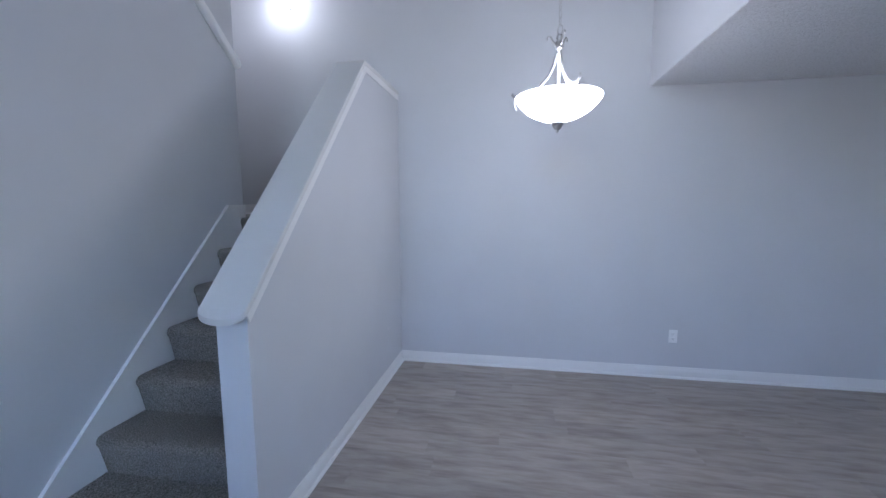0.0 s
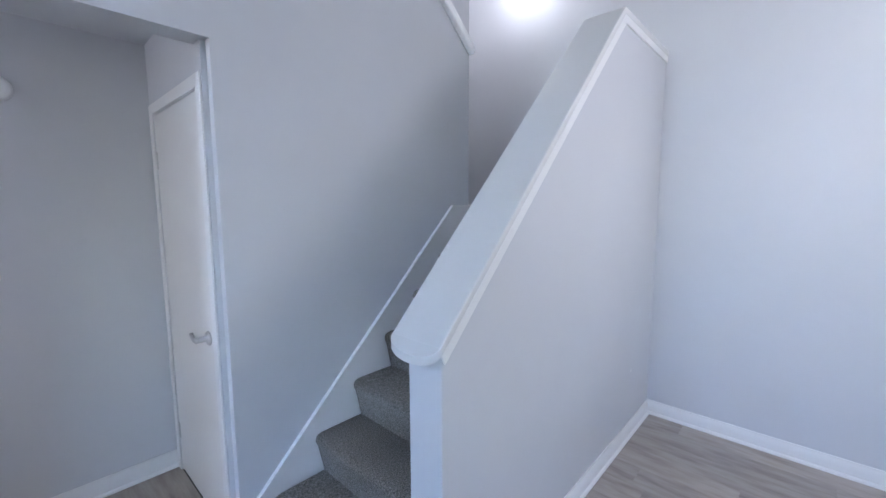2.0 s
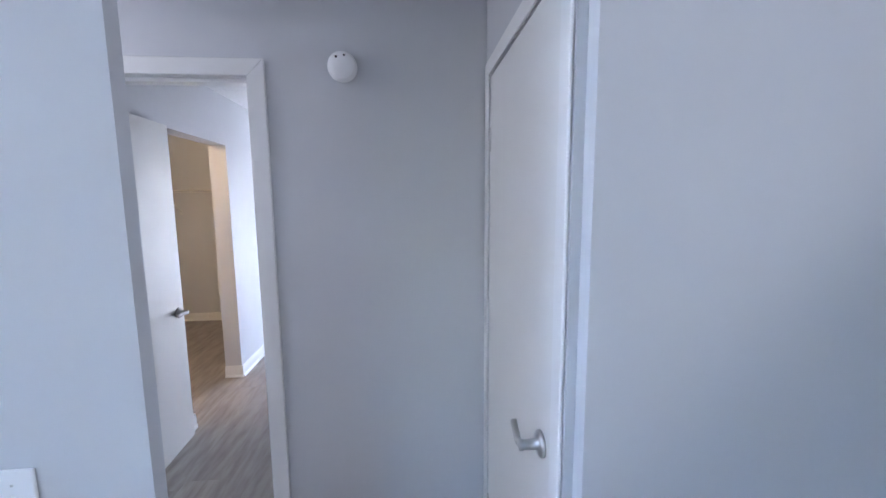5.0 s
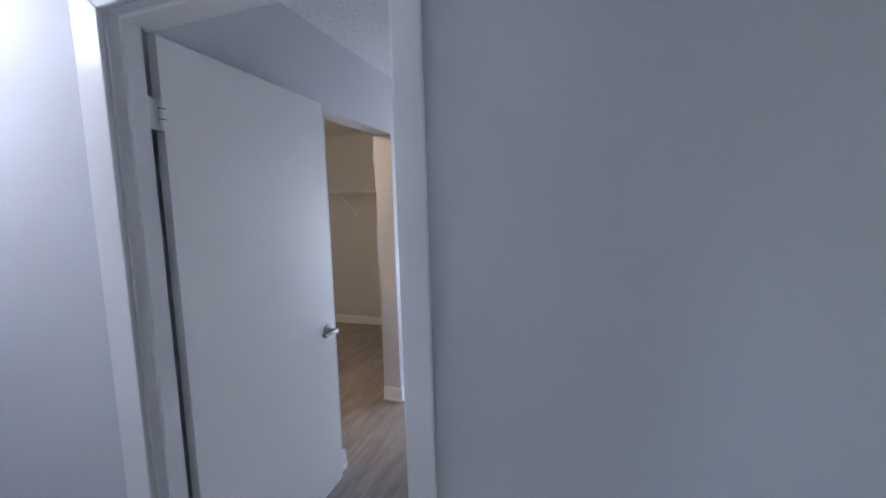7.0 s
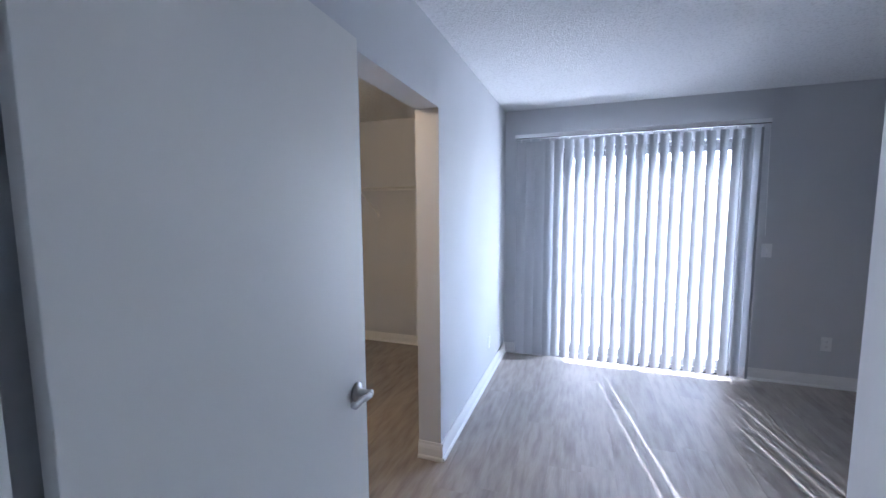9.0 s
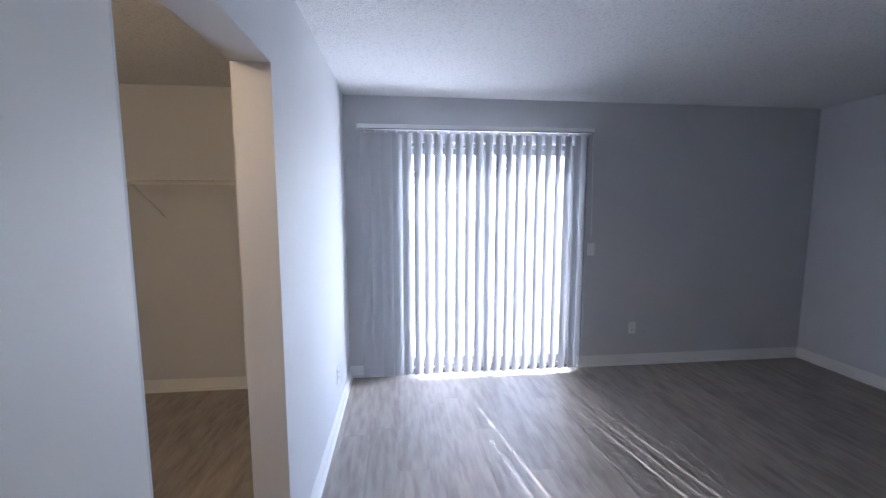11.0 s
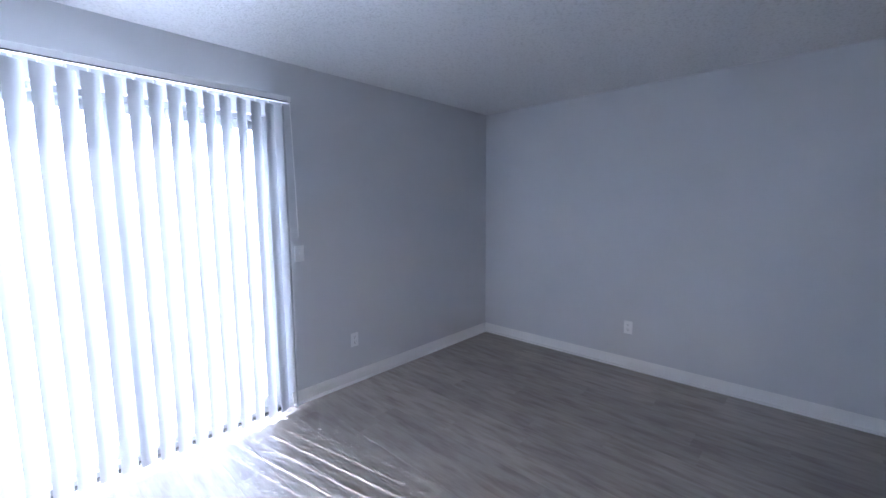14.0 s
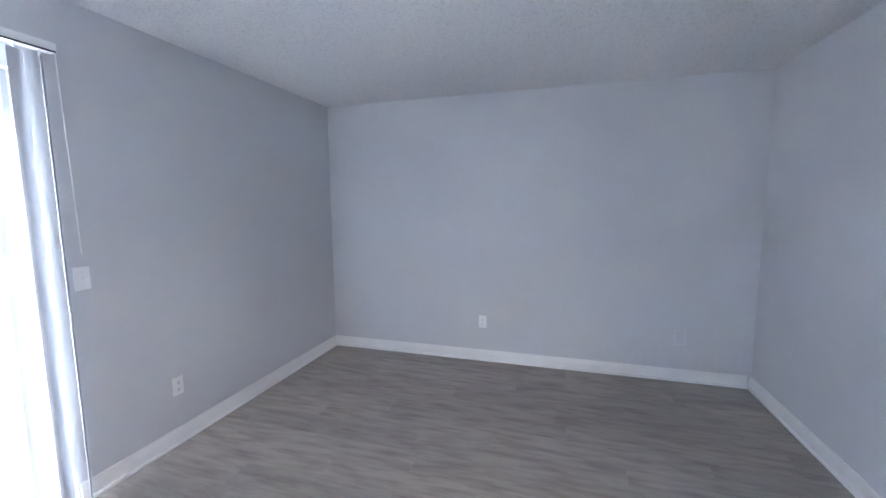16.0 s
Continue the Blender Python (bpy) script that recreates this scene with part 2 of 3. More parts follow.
wall("wall_closet_back", [(-1.6, 7.235, 0, .16, 7.345, ZC), (-1.6, 3.95, 0, -1.5, 7.235, ZC), (-1.5, 3.95, 0, .16, 4.05, ZC)], "grey painted walls inside the closet")
# openings in these two walls are added, sized by the light they let in
wall("wall_living_window", [(-3.12, -4, 0, -3, 2.7, 1.4), (-3.12, -4, 4.2, -3, 2.7, ZU), (-3.12, -4, 1.4, -3, .5, 4.2), (-3.12, 2.5, 1.4, -3, 2.7, 4.2)],
      "unseen living room wall with a wide opening added for sky light")
wall("wall_living_side", [(-3.12, -4.12, 0, -2.2, -4, ZL), (-.1, -4.12, 0, 4.81, -4, ZL), (-2.2, -4.12, 0, -.1, -4, .8), (-2.2, -4.12, 2.2, -.1, -4, ZL)], "light grey painted living room wall with a window added for light")
wall("wall_upper", [(-3.0, -.68, ZL + .003, XD, -.565, ZU)], "light grey painted upper wall above the low ceiling")
wall("wall_landing", [(3.645, YS + .12, 0, 3.765, YH, ZU)], "light grey painted wall beside the stair landing")

solid("ceiling_bedroom", box(-1.6, Y0, ZC, 4.87, Y1 + .16, ZC + .1), CEIL, "white popcorn textured bedroom ceiling", "ceiling", "structure")
solid("ceiling_living", box(-3.12, -4.12, ZL, XD, -.568, ZL + .1), CEIL, "white popcorn textured low ceiling", "ceiling", "structure")
solid("ceiling_upper", box(-3.12, -.68, ZU, 4.81, 3.62, ZU + .1), CEIL, "white textured ceiling high above the stairs", "ceiling", "structure")
solid("ceiling_hall", box(-.9, YS + .12, 2.405, HALL_R, YH, 2.45), PAINT, "smooth painted hall ceiling", "ceiling", "structure")


# ---- trim ----
BASE_PROFILE = [(0, 0), (.014, 0), (.014, .062), (.011, .078), (.008, .086), (.006, .1), (0, .1)]
SHOE = [(.014, 0), (.027, 0), (.026, .008), (.021, .015), (.014, .018)]


def baseboard(x0, y0, x1, y1, nx, ny, z=0.0):
    """A skirting board on a wall from one end to the other; nx, ny point into the room."""
    bm = bmesh.new()
    for outline in (BASE_PROFILE, SHOE):
        ends = []
        for x, y in ((x0, y0), (x1, y1)):
            ends.append([bm.verts.new((x + nx * (d + .001), y + ny * (d + .001), z + h)) for d, h in outline])
        n = len(outline)
        for k in range(n):
            bm.faces.new((ends[0][k], ends[0][(k + 1) % n], ends[1][(k + 1) % n], ends[1][k]))
        bm.faces.new(ends[0])
        bm.faces.new(ends[1])
    bmesh.ops.recalc_face_normals(bm, faces=bm.faces)
    return solid("baseboard", bm, TRIM, "white painted baseboard with a shoe strip", "baseboard", "structure")


for row in ((XD, -4, XD, 1.61, -1, 0), (2.46, 1.61, XD - .028, 1.61, 0, -1), (-3, YS - .035, OPEN_L, YS - .035, 0, -1), (1.305, YH, HALL_R - .001, YH, 0, -1), (-.8, YH, .295, YH, 0, -1),
            (1.30, Y0, X1, Y0, 0, 1), (X1, Y0 + .028, X1, Y1, -1, 0), (SL1 + .06, Y1, X1 - .028, Y1, 0, -1), (X0, Y1, SL0 - .06, Y1, 0, -1),
            (X0, CL1 - .014, X0, Y1 - .028, 1, 0), (.16, CL1, X0 + .014, CL1, 0, -1), (.16, CL0, X0 + .014, CL0, 0, 1), (-1.5, 7.235, .145, 7.235, 0, -1), (-1.5, 4.05, -1.5, 7.2, 1, 0),
            (-3, -4, XD - .03, -4, 0, 1), (-3, -3.97, -3, YS - .03, 1, 0), (X0, Y0 + .03, X0, CL0, 1, 0)):
    baseboard(*row)
baseboard(XD, 1.9, XD, 3.5, -1, 0, 1.449)


def casing(name, axis, a0, a1, top, face, out, label, w=.062, proud=.017, both=True, wl=None):
    """Moulded trim round a doorway: a0..a1 along the wall, on the wall's face, proud in the direction out."""
    group = thing(name, label, "door trim", kind="structure")

    def strip(n, outline):
        part(n, prism(outline, face + out * .001, face + out * proud, "y" if axis == "x" else "x", .004), TRIM, group)
    if both:
        strip("casing_side", [(a0 - (wl or w), 0), (a0, 0), (a0, top), (a0 - w, top + w), (a0 - (wl or w), top + w)][:5 if wl else 4])
    strip("casing_side", [(a1, 0), (a1 + w, 0), (a1 + w, top + w), (a1, top)])
    strip("casing_head", [(a0, top + .0005), (a1, top + .0005), (a1 + w - .0005, top + w), (a0 - w + .0005, top + w)])
    return group


casing("door_casing", "x", DOOR_L + .006, DOOR_R - .006, DOOR_Z, YH, -1, "white mitred trim round the bedroom doorway", .064, wl=.105)
casing("door_casing", "x", DOOR_L - .02, DOOR_R - .006, DOOR_Z, Y0, 1, "white mitred trim round the bedroom doorway", both=False)
casing("door_casing", "y", CD0 + .006, CD1 - .006, DOOR_Z, HALL_R, -1, "white mitred trim round the closed hall door", .055, .010)
solid("door_jamb", boxes((DOOR_L, YH, 0, DOOR_L + .014, Y0 - .03, DOOR_Z), (DOOR_R - .014, YH, 0, DOOR_R, Y0, DOOR_Z), (DOOR_L, YH, DOOR_Z, DOOR_R, Y0, DOOR_Z + .014),
      (DOOR_L + .014, YH + .03, 0, DOOR_L + .026, YH + .075, DOOR_Z), (DOOR_R - .026, YH + .03, 0, DOOR_R - .014, YH + .075, DOOR_Z), (DOOR_L + .026, YH + .03, DOOR_Z - .012, DOOR_R - .026, YH + .075, DOOR_Z)),
      TRIM, "white painted door lining with a stop strip", "door frame", "structure")
solid("door_jamb", boxes((HALL_R + .001, CD0, 0, 2.239, CD0 + .012, DOOR_Z), (HALL_R + .001, CD1 - .012, 0, 2.239, CD1, DOOR_Z), (HALL_R + .001, CD0, DOOR_Z, 2.239, CD1, DOOR_Z + .014)),
      TRIM, "white painted lining of the hall door", "door frame", "structure")


# ---- doors ----
def lever(parent, base, out, along, z):
    """A lever handle on a door face: out is the face's normal, along the way the lever points."""
    o, a, b = Vector(out), Vector(along), Vector((*base, z))
    rose = lathe([(0, 0), (.033, 0), (.033, .006), (.028, .011), (.014, .013), (.012, .045), (.014, .05), (.014, .058), (0, .062)], 24)
    rot = Vector((0, 0, 1)).rotation_difference(o).to_matrix().to_4x4()
    bmesh.ops.transform(rose, matrix=Matrix.Translation(b) @ rot, verts=rose.verts)
    h = part("handle_rose", rose, NICKEL, parent, "brushed nickel rose", True)
    p = [b + o * .05 - a * .008, b + o * .056 + a * .02, b + o * .052 + a * .05 + Vector((0, 0, .004)), b + o * .046 + a * .085 + Vector((0, 0, -.003)), b + o * .046 + a * .098 + Vector((0, 0, .008))]
    part("lever", tube(p, .009, 10, 1.25), NICKEL, h, "curved brushed nickel lever", True)


def hinge(parent, x, y, z, d):
    h = part("hinge", tube([(x, y, z - .045), (x, y, z + .045)], .0065, 10), STEEL, parent, "painted steel hinge")
    part("hinge_leaf", boxes((x, y - .001, z - .044, x + d[0], y + d[1], z + .044)), STEEL, h)


# bedroom door, swung wide open into the room
door = thing("bedroom_door", "white flush door standing wide open into the bedroom", "door")
bm = box(-.02, 0, .008, .016, .862, DOOR_Z - .004, .002)
door_at = pose(.369, 3.64, 0, 0, 0, 1.8)
part("slab", bm, DOOR, door)
lever(door, (.016, .797), (1, 0, 0), (0, -1, 0), .87)
lever(door, (-.02, .797), (-1, 0, 0), (0, -1, 0), .87)
part("latch_plate", box(-.013, .8605, .84, .009, .8632, .90), STEEL, door, "small steel latch plate")
for z in (.25, 1.79):
    h = part("hinge", tube([(.026, -.012, z - .047), (.026, -.012, z + .047)], .007, 10), TRIM, door, "white painted hinge", True)
    part("hinge_leaf", boxes((.004, -.052, z - .047, .020, -.002, z + .047, .001)), TRIM, h)
    for dz in (-.016, .016):
        part("knuckle_gap", boxes((.0185, -.0205, z + dz - .001, .0335, -.0035, z + dz + .001)), SLOT, h, "dark gap between hinge knuckles")
door.matrix_world = door_at

# closed door in the hall
door = thing("hall_door", "closed white flush door with a nickel lever", "door")
part("slab", box(HALL_R + .001, CD0 + .0135, .012, HALL_R + .041, CD1 - .0135, DOOR_Z - .004, .002), DOOR, door)
lever(door, (HALL_R + .001, CD0 + .085), (-1, 0, 0), (0, 1, 0), .955)
part("latch_plate", box(HALL_R + .0045, CD0 + .0145, .92, HALL_R + .02, CD0 + .0165, .99), STEEL, door)
for z in (.25, 1.79):
    hinge(door, HALL_R + .002, CD1 - .013, z, (-.003, -.012))

# ---- stairs ----
stair = thing("staircase", "staircase with grey carpeted steps and landing", "stairs")
SY0, SY1, RISE = 1.762, 2.563, 0.2095
NOSE = [2.300, 2.526, 2.761, 2.980, 3.204, 3.432, 3.695]
for k, x in enumerate(NOSE):
    z = .190 + RISE * k if k < 6 else 1.449
    deep = NOSE[k + 1] + .05 if k < 6 else XD
    zb = 0 if k == 0 else .190 + RISE * (k - 1)
    # rounded nosing over a riser that leans back
    out = [(deep, z), (x + .045, z + .001), (x + .026, z - .001), (x + .013, z - .006), (x + .005, z - .014), (x, z - .026), (x, z - .038), (x + .004, z - .05), (x + .011, z - .062), (x + .044, zb - .01), (deep, zb - .01)]
    y1 = SY1 if k < 6 else 3.5
    if k < 6:
        bm = prism(out, SY0, SY1, "y")
        part("step", bm, CARPET, stair, smooth=False)
    else:
        part("landing", boxes((x + .01, SY0, 1.30, XD, 3.5, z), (x + .036, SY1, 1.0, XD, 3.5, 1.299)), CARPET, stair)
        part("nosing", prism(out[:-2] + [(x + .044, zb - .01), (x + .05, zb - .01), (x + .05, z)], SY0, 3.49, "y"), CARPET, stair)

solid("stair_skirt", prism([(2.20, 0), (3.764, 0), (3.764, 1.535), (3.585, 1.535), (2.20, .170)], 2.566, YS - .001, "y", .003), TRIM, "white painted skirt board along the stairs", "skirt board", "structure")
solid("stair_skirt_cap", prism([(2.20, .170), (3.585, 1.5345), (3.765, 1.5345), (3.765, 1.546), (3.58, 1.546), (2.20, .185)], 2.561, YS - .001, "y", .002), TRIM, "white strip along the skirt board", "trim", "structure")

# half wall with its sloping cap
HX, HS = 2.44, 1.02
def cap_z(x):
    return min(1.10 + HS * (x - 2.40), 2.575)
XK = 2.40 + (2.575 - 1.10) / HS
solid("half_wall", prism([(HX, 0), (XD, 0), (XD, 2.54), (XK + .01, 2.54), (HX, cap_z(HX) - .035)], 1.61, 1.758, "y"), PAINT, "light grey half wall rising along the stairs", "wall", "structure")
chip = bpy.data.objects["half_wall"]
part("paint_chip", prism([(4.268, .445), (4.276, .443), (4.285, .459), (4.281, .463), (4.274, .456)], 1.6085, 1.6105, "y"), TRIM, chip, "small white chip in the paint")
bm = prism([(2.42, cap_z(2.42)), (XK, 2.575), (XD - .001, 2.575), (XD - .001, 2.543), (XK + .014, 2.543), (2.42, cap_z(2.42) - .034)], 1.598, 1.822, "y", .005)
cap = solid("half_wall_cap", bm, CAP, "white painted wooden cap on the half wall", "trim", "structure")
nose = bmesh.new()
ring0, ring1 = [], []
for k in range(13):
    a = math.pi * k / 12
    y, x = 1.710 - .111 * math.cos(a), 2.421 - .034 * math.sin(a)
    ring0.append(nose.verts.new((x, y, cap_z(x))))
    ring1.append(nose.verts.new((x, y, cap_z(x) - .028)))
nose.faces.new(ring0)
nose.faces.new(ring1)
for k in range(13):
    j = (k + 1) % 13
    nose.faces.new((ring0[k], ring0[j], ring1[j], ring1[k]))
bmesh.ops.recalc_face_normals(nose, faces=nose.faces)
part("cap_nose", nose, CAP, cap, "rounded front end of the cap")
for y0, y1 in ((1.5995, 1.609), (1.759, 1.772)):
    part("cap_moulding", prism([(2.43, cap_z(2.43) - .035), (XK + .014, 2.5425), (XD - .001, 2.5425), (XD - .001, 2.50), (XK + .03, 2.50), (2.445, cap_z(2.445) - .085)], y0, y1, "y", .004), TRIM, cap, "narrow moulding below the cap")

# handrail of the upper flight
rail = thing("handrail", "white painted wooden handrail on the stair wall", "handrail")
part("rail", prism([(3.765, 2.542), (3.785, 2.588), (1.775, 4.305), (1.775, 4.242)], 2.535, YS - .001, "y", .012), TRIM, rail)

# ---- lamps ----
PX, PY = 3.54, 0.28
pendant = thing("pendant_lamp", "nickel pendant lamp with a lit white glass bowl on a chain", "pendant lamp")
bowl = [(.012, 2.030), (.05, 2.033), (.10, 2.044), (.15, 2.066), (.19, 2.092), (.225, 2.126), (.248, 2.158), (.252, 2.174), (.247, 2.178), (.242, 2.172), (.218, 2.132), (.185, 2.10), (.145, 2.075), (.09, 2.052), (.012, 2.042)]
shade = part("bowl", lathe(bowl, 48, (PX, PY, 0)), BOWL, pendant, "glowing white glass bowl", True)
shade.visible_shadow = False
part("finial", lathe([(0, 1.965), (.006, 1.968), (.009, 1.976), (.006, 1.984), (.018, 1.988), (.026, 1.998), (.024, 2.004), (.034, 2.010), (.037, 2.022), (.036, 2.034), (.012, 2.038), (0, 2.04)], 24, (PX, PY, 0)), NICKEL, pendant, "stepped nickel finial", True)
part("stem", lathe([(.0, 2.04), (.008, 2.04), (.008, 2.44), (.02, 2.445), (.024, 2.46), (.014, 2.475), (.014, 2.50), (.022, 2.51), (.016, 2.525), (0, 2.53)], 16, (PX, PY, 0)), NICKEL, pendant, "nickel stem and hub", True)
for k in range(3):
    a = radians(78 + 120 * k)
    ca, sa = math.cos(a), math.sin(a)
    prof = [(.018, 2.49), (.012, 2.46), (.016, 2.42), (.03, 2.36), (.06, 2.30), (.11, 2.245), (.17, 2.205), (.225, 2.192), (.262, 2.202), (.278, 2.216), (.27, 2.224)]
    arm = part("arm", tube([(PX + r * ca, PY + r * sa, z) for r, z in prof], .006, 8, 1.6), NICKEL, pendant, "curved nickel arm", True)
    part("clip", tube([(PX + r * ca, PY + r * sa, z) for r, z in ((.262, 2.202), (.264, 2.17), (.256, 2.13), (.250, 2.12))], .004, 6), NICKEL, arm)
    part("scroll", tube([(PX + r * ca, PY + r * sa, z) for r, z in ((.014, 2.46), (.03, 2.475), (.042, 2.50), (.052, 2.52), (.064, 2.525), (.072, 2.515), (.07, 2.505))], .004, 8, 1.5), NICKEL, arm, "small curled scroll", True)


def ring_points(cx, cy, cz, w, h, a):
    return [(cx + w * math.cos(t) * math.cos(a), cy + w * math.cos(t) * math.sin(a), cz + h * math.sin(t)) for t in (2 * math.pi * k / 14 for k in range(15))]


part("loop", tube(ring_points(PX, PY, 2.552, .022, .026, .6), .003, 6), NICKEL, pendant)
z, k = 2.60, 0
while z < 4.84:
    part("chain_link", tube(ring_points(PX, PY, z, .009, .024, .5 + (k % 2) * 1.57), .0022, 5), NICKEL, pendant)
    z, k = z + .041, k + 1
part("canopy", lathe([(0, 4.85), (.02, 4.85), (.03, 4.865), (.06, 4.885), (.065, 4.899), (0, 4.899)], 24, (PX, PY, 0)), NICKEL, pendant, "", True)

sconce = thing("wall_sconce", "lit white glass wall light above the landing", "wall lamp")
part("shade", lathe([(.004, 3.40), (.022, 3.41), (.042, 3.44), (.062, 3.50), (.075, 3.57), (.08, 3.63), (.072, 3.635), (.055, 3.51), (.022, 3.43), (.004, 3.42)], 28, (4.57, 2.68, -.12)), BOWL, sconce, "glowing white glass shade", True).visible_shadow = False
part("back_plate", box(4.672, 2.625, 3.38, XD - .001, 2.735, 3.58, .006), NICKEL, sconce)
part("arm", tube([(4.675, 2.68, 3.44), (4.64, 2.68, 3.42), (4.61, 2.68, 3.43)], .008), NICKEL, sconce)

globe = thing("closet_lamp", "small lit globe on the closet ceiling", "ceiling lamp")
part("globe", lathe([(.004, 2.25), (.05, 2.262), (.085, 2.29), (.1, 2.33), (.09, 2.38), (.06, 2.41)], 28, (-.45, 4.55, 0)), GLOBE, globe, "warm glowing glass", True).visible_shadow = False
part("holder", lathe([(.06, 2.405), (.07, 2.41), (.07, 2.434), (0, 2.434)], 24, (-.45, 4.55, 0)), PLASTIC, globe)


# fixture for the added hall light, out of view
added_hall_lamp = thing("added_hall_lamp", "unseen round glass lamp added on the hall ceiling for light", "ceiling lamp")
part("glass", lathe([(.004, 2.29), (.06, 2.30), (.11, 2.33), (.13, 2.37), (.13, 2.385)], 28, (-.4, 3.05, 0)), BOWL, added_hall_lamp, "white glowing glass", True).visible_shadow = False
part("ring", lathe([(.13, 2.38), (.14, 2.385), (.14, 2.404), (0, 2.404)], 28, (-.4, 3.05, 0)), NICKEL, added_hall_lamp)


# ---- wall plates ----
def plate(name, m, kind, label, category, group=""):
    """A wall plate, flat on the plane y = 0 and facing -y before m."""
    ob = thing(name, label, category, group)
    part("cover", box(-.036, -.006, -.058, .036, -.0005, .058, .003), PAINT if kind == "jack" else PLASTIC, ob)
    if kind == "outlet":
        for z in (.021, -.021):
            face = lathe([(0, 0), (.0165, 0), (.0165, .002), (.015, .003), (0, .003)], 20)
            bmesh.ops.transform(face, matrix=pose(0, -.0055, z, 90), verts=face.verts)
            f = part("socket", face, PLASTIC, ob)
            part("slots", boxes((-.0075, -.0092, z - .002, -.0055, -.0083, z + .007), (.0055, -.0092, z - .002, .0075, -.0083, z + .006), (-.002, -.0092, z - .0105, .002, -.0083, z - .006)), SLOT, f, "dark socket slots")
    if kind == "switch":
        part("toggle", prism([(-.006, -.010), (-.006, .010), (-.018, .009), (-.016, .003)], -.004, .004, "x"), PLASTIC, ob, "small toggle")
        for z in (-.03, .03):
            part("screw", box(-.002, -.0072, z - .002, .002, -.0058, z + .002), STEEL, ob)
    if kind == "jack":
        # added rim in place of the shaded edge that outlines the plate
        part("edge", box(-.0385, -.004, -.0605, .0385, -.0008, .0605, .001), PLASTIC, ob, "pale rim added to outline the plate")
        part("port", box(-.009, -.012, -.009, .009, -.0055, .009, .001), PAINT, ob)
    ob.matrix_world = m
    return ob


plate("wall_outlet", pose(XD, -.86, .378, 0, 0, -90), "outlet", "white double outlet on the dining wall", "outlet", "wall outlets")
plate("wall_outlet", pose(2.95, Y1, .362), "outlet", "white double outlet below the switch", "outlet", "wall outlets")
plate("wall_outlet", pose(X1, 5.775, .372, 0, 0, -90), "outlet", "white double outlet on the bare bedroom wall", "outlet", "wall outlets")
plate("cable_plate", pose(X1, 4.135, .366, 0, 0, -90), "jack", "wall plate painted over in grey", "wall plate")
plate("wall_outlet", pose(X0, 6.66, .32, 0, 0, 90), "outlet", "white double outlet beside the closet", "outlet", "wall outlets")
plate("light_switch", pose(2.505, Y1, 1.12), "switch", "white toggle switch beside the sliding door", "light switch")
plate("light_switch", pose(1.145, YS - .035, 1.06), "switch", "white toggle switch beside the hall opening", "light switch")

smoke = thing("smoke_detector", "round white smoke detector high on the hall wall", "smoke detector")
bm = lathe([(0, 0), (.056, 0), (.056, .012), (.053, .014), (.052, .028), (.047, .036), (.028, .039), (0, .040)], 36)
bmesh.ops.transform(bm, matrix=pose(1.578, YH - .001, 2.07, 90), verts=bm.verts)
part("housing", bm, PLASTIC, smoke, "", True)
for dx, dz, r in ((-.018, .028, .005), (.012, .034, .004), (-.022, .004, .005)):
    bm = lathe([(0, 0), (r, 0), (r, .003), (0, .003)], 10)
    bmesh.ops.transform(bm, matrix=pose(1.578 + dx, YH - .037, 2.07 + dz, 90), verts=bm.verts)
    part("vent", bm, SLOT, smoke, "dark hole")

stop = thing("door_stop", "spring door stop on the hall baseboard", "door stop")
part("spring", tube([(1.50, YH - .014, .062), (1.50, YH - .07, .064)], .006), STEEL, stop)
part("tip", tube([(1.50, YH - .07, .064), (1.50, YH - .085, .064)], .008), PLASTIC, stop)

nail = thing("nail", "small bare nail in the wall above the blinds", "nail")
part("shank", tube([(2.36, Y1 + .01, 2.197), (2.36, Y1 - .018, 2.197)], .002, 8), STEEL, nail)
part("head", tube([(2.36, Y1 - .018, 2.197), (2.36, Y1 - .021, 2.197)], .0055, 10), STEEL, nail)

# ---- sliding glass door ----
slider = tagged(new("window_1"), "sliding glass patio door in a grey aluminium frame", "sliding door", kind="structure")
F0, F1 = Y1 + .05, Y1 + .14
part("outer_frame", boxes((SL0, F0, 0, SL0 + .035, F1, SLZ), (SL1 - .035, F0, 0, SL1, F1, SLZ), (SL0 + .035, F0, SLZ - .035, SL1 - .035, F1, SLZ), (SL0 + .035, F0, .0, SL1 - .035, F1, .03)), ALUMINIUM, slider)


def sash(x0, x1, y, name):
    s = part(name, boxes((x0, y, .032, x0 + .055, y + .03, SLZ - .037), (x1 - .055, y, .032, x1, y + .03, SLZ - .037), (x0 + .055, y, SLZ - .092, x1 - .055, y + .03, SLZ - .037), (x0 + .055, y, .032, x1 - .055, y + .03, .115)), ALUMINIUM, slider, "grey aluminium sash")
    pane = part("pane", box(x0 + .05, y + .012, .11, x1 - .05, y + .018, SLZ - .088), GLASS, s, "clear glass")
    pane.visible_shadow = False
    return s


MID = 1.50
sash(SL0 + .037, MID + .03, F0 + .05, "fixed_sash")
s = sash(MID - .03, SL1 - .037, F0 + .01, "moving_sash")
part("pull", box(SL1 - .078, F0 - .025, .95, SL1 - .058, F0 + .01, 1.15, .004), SLOT, s, "dark pull handle")
solid("door_casing", boxes((SL0 - .001, Y1 - .001, 0, SL0 + .001, F0, SLZ), ), TRIM, "white painted reveal of the sliding door", "door trim", "structure")

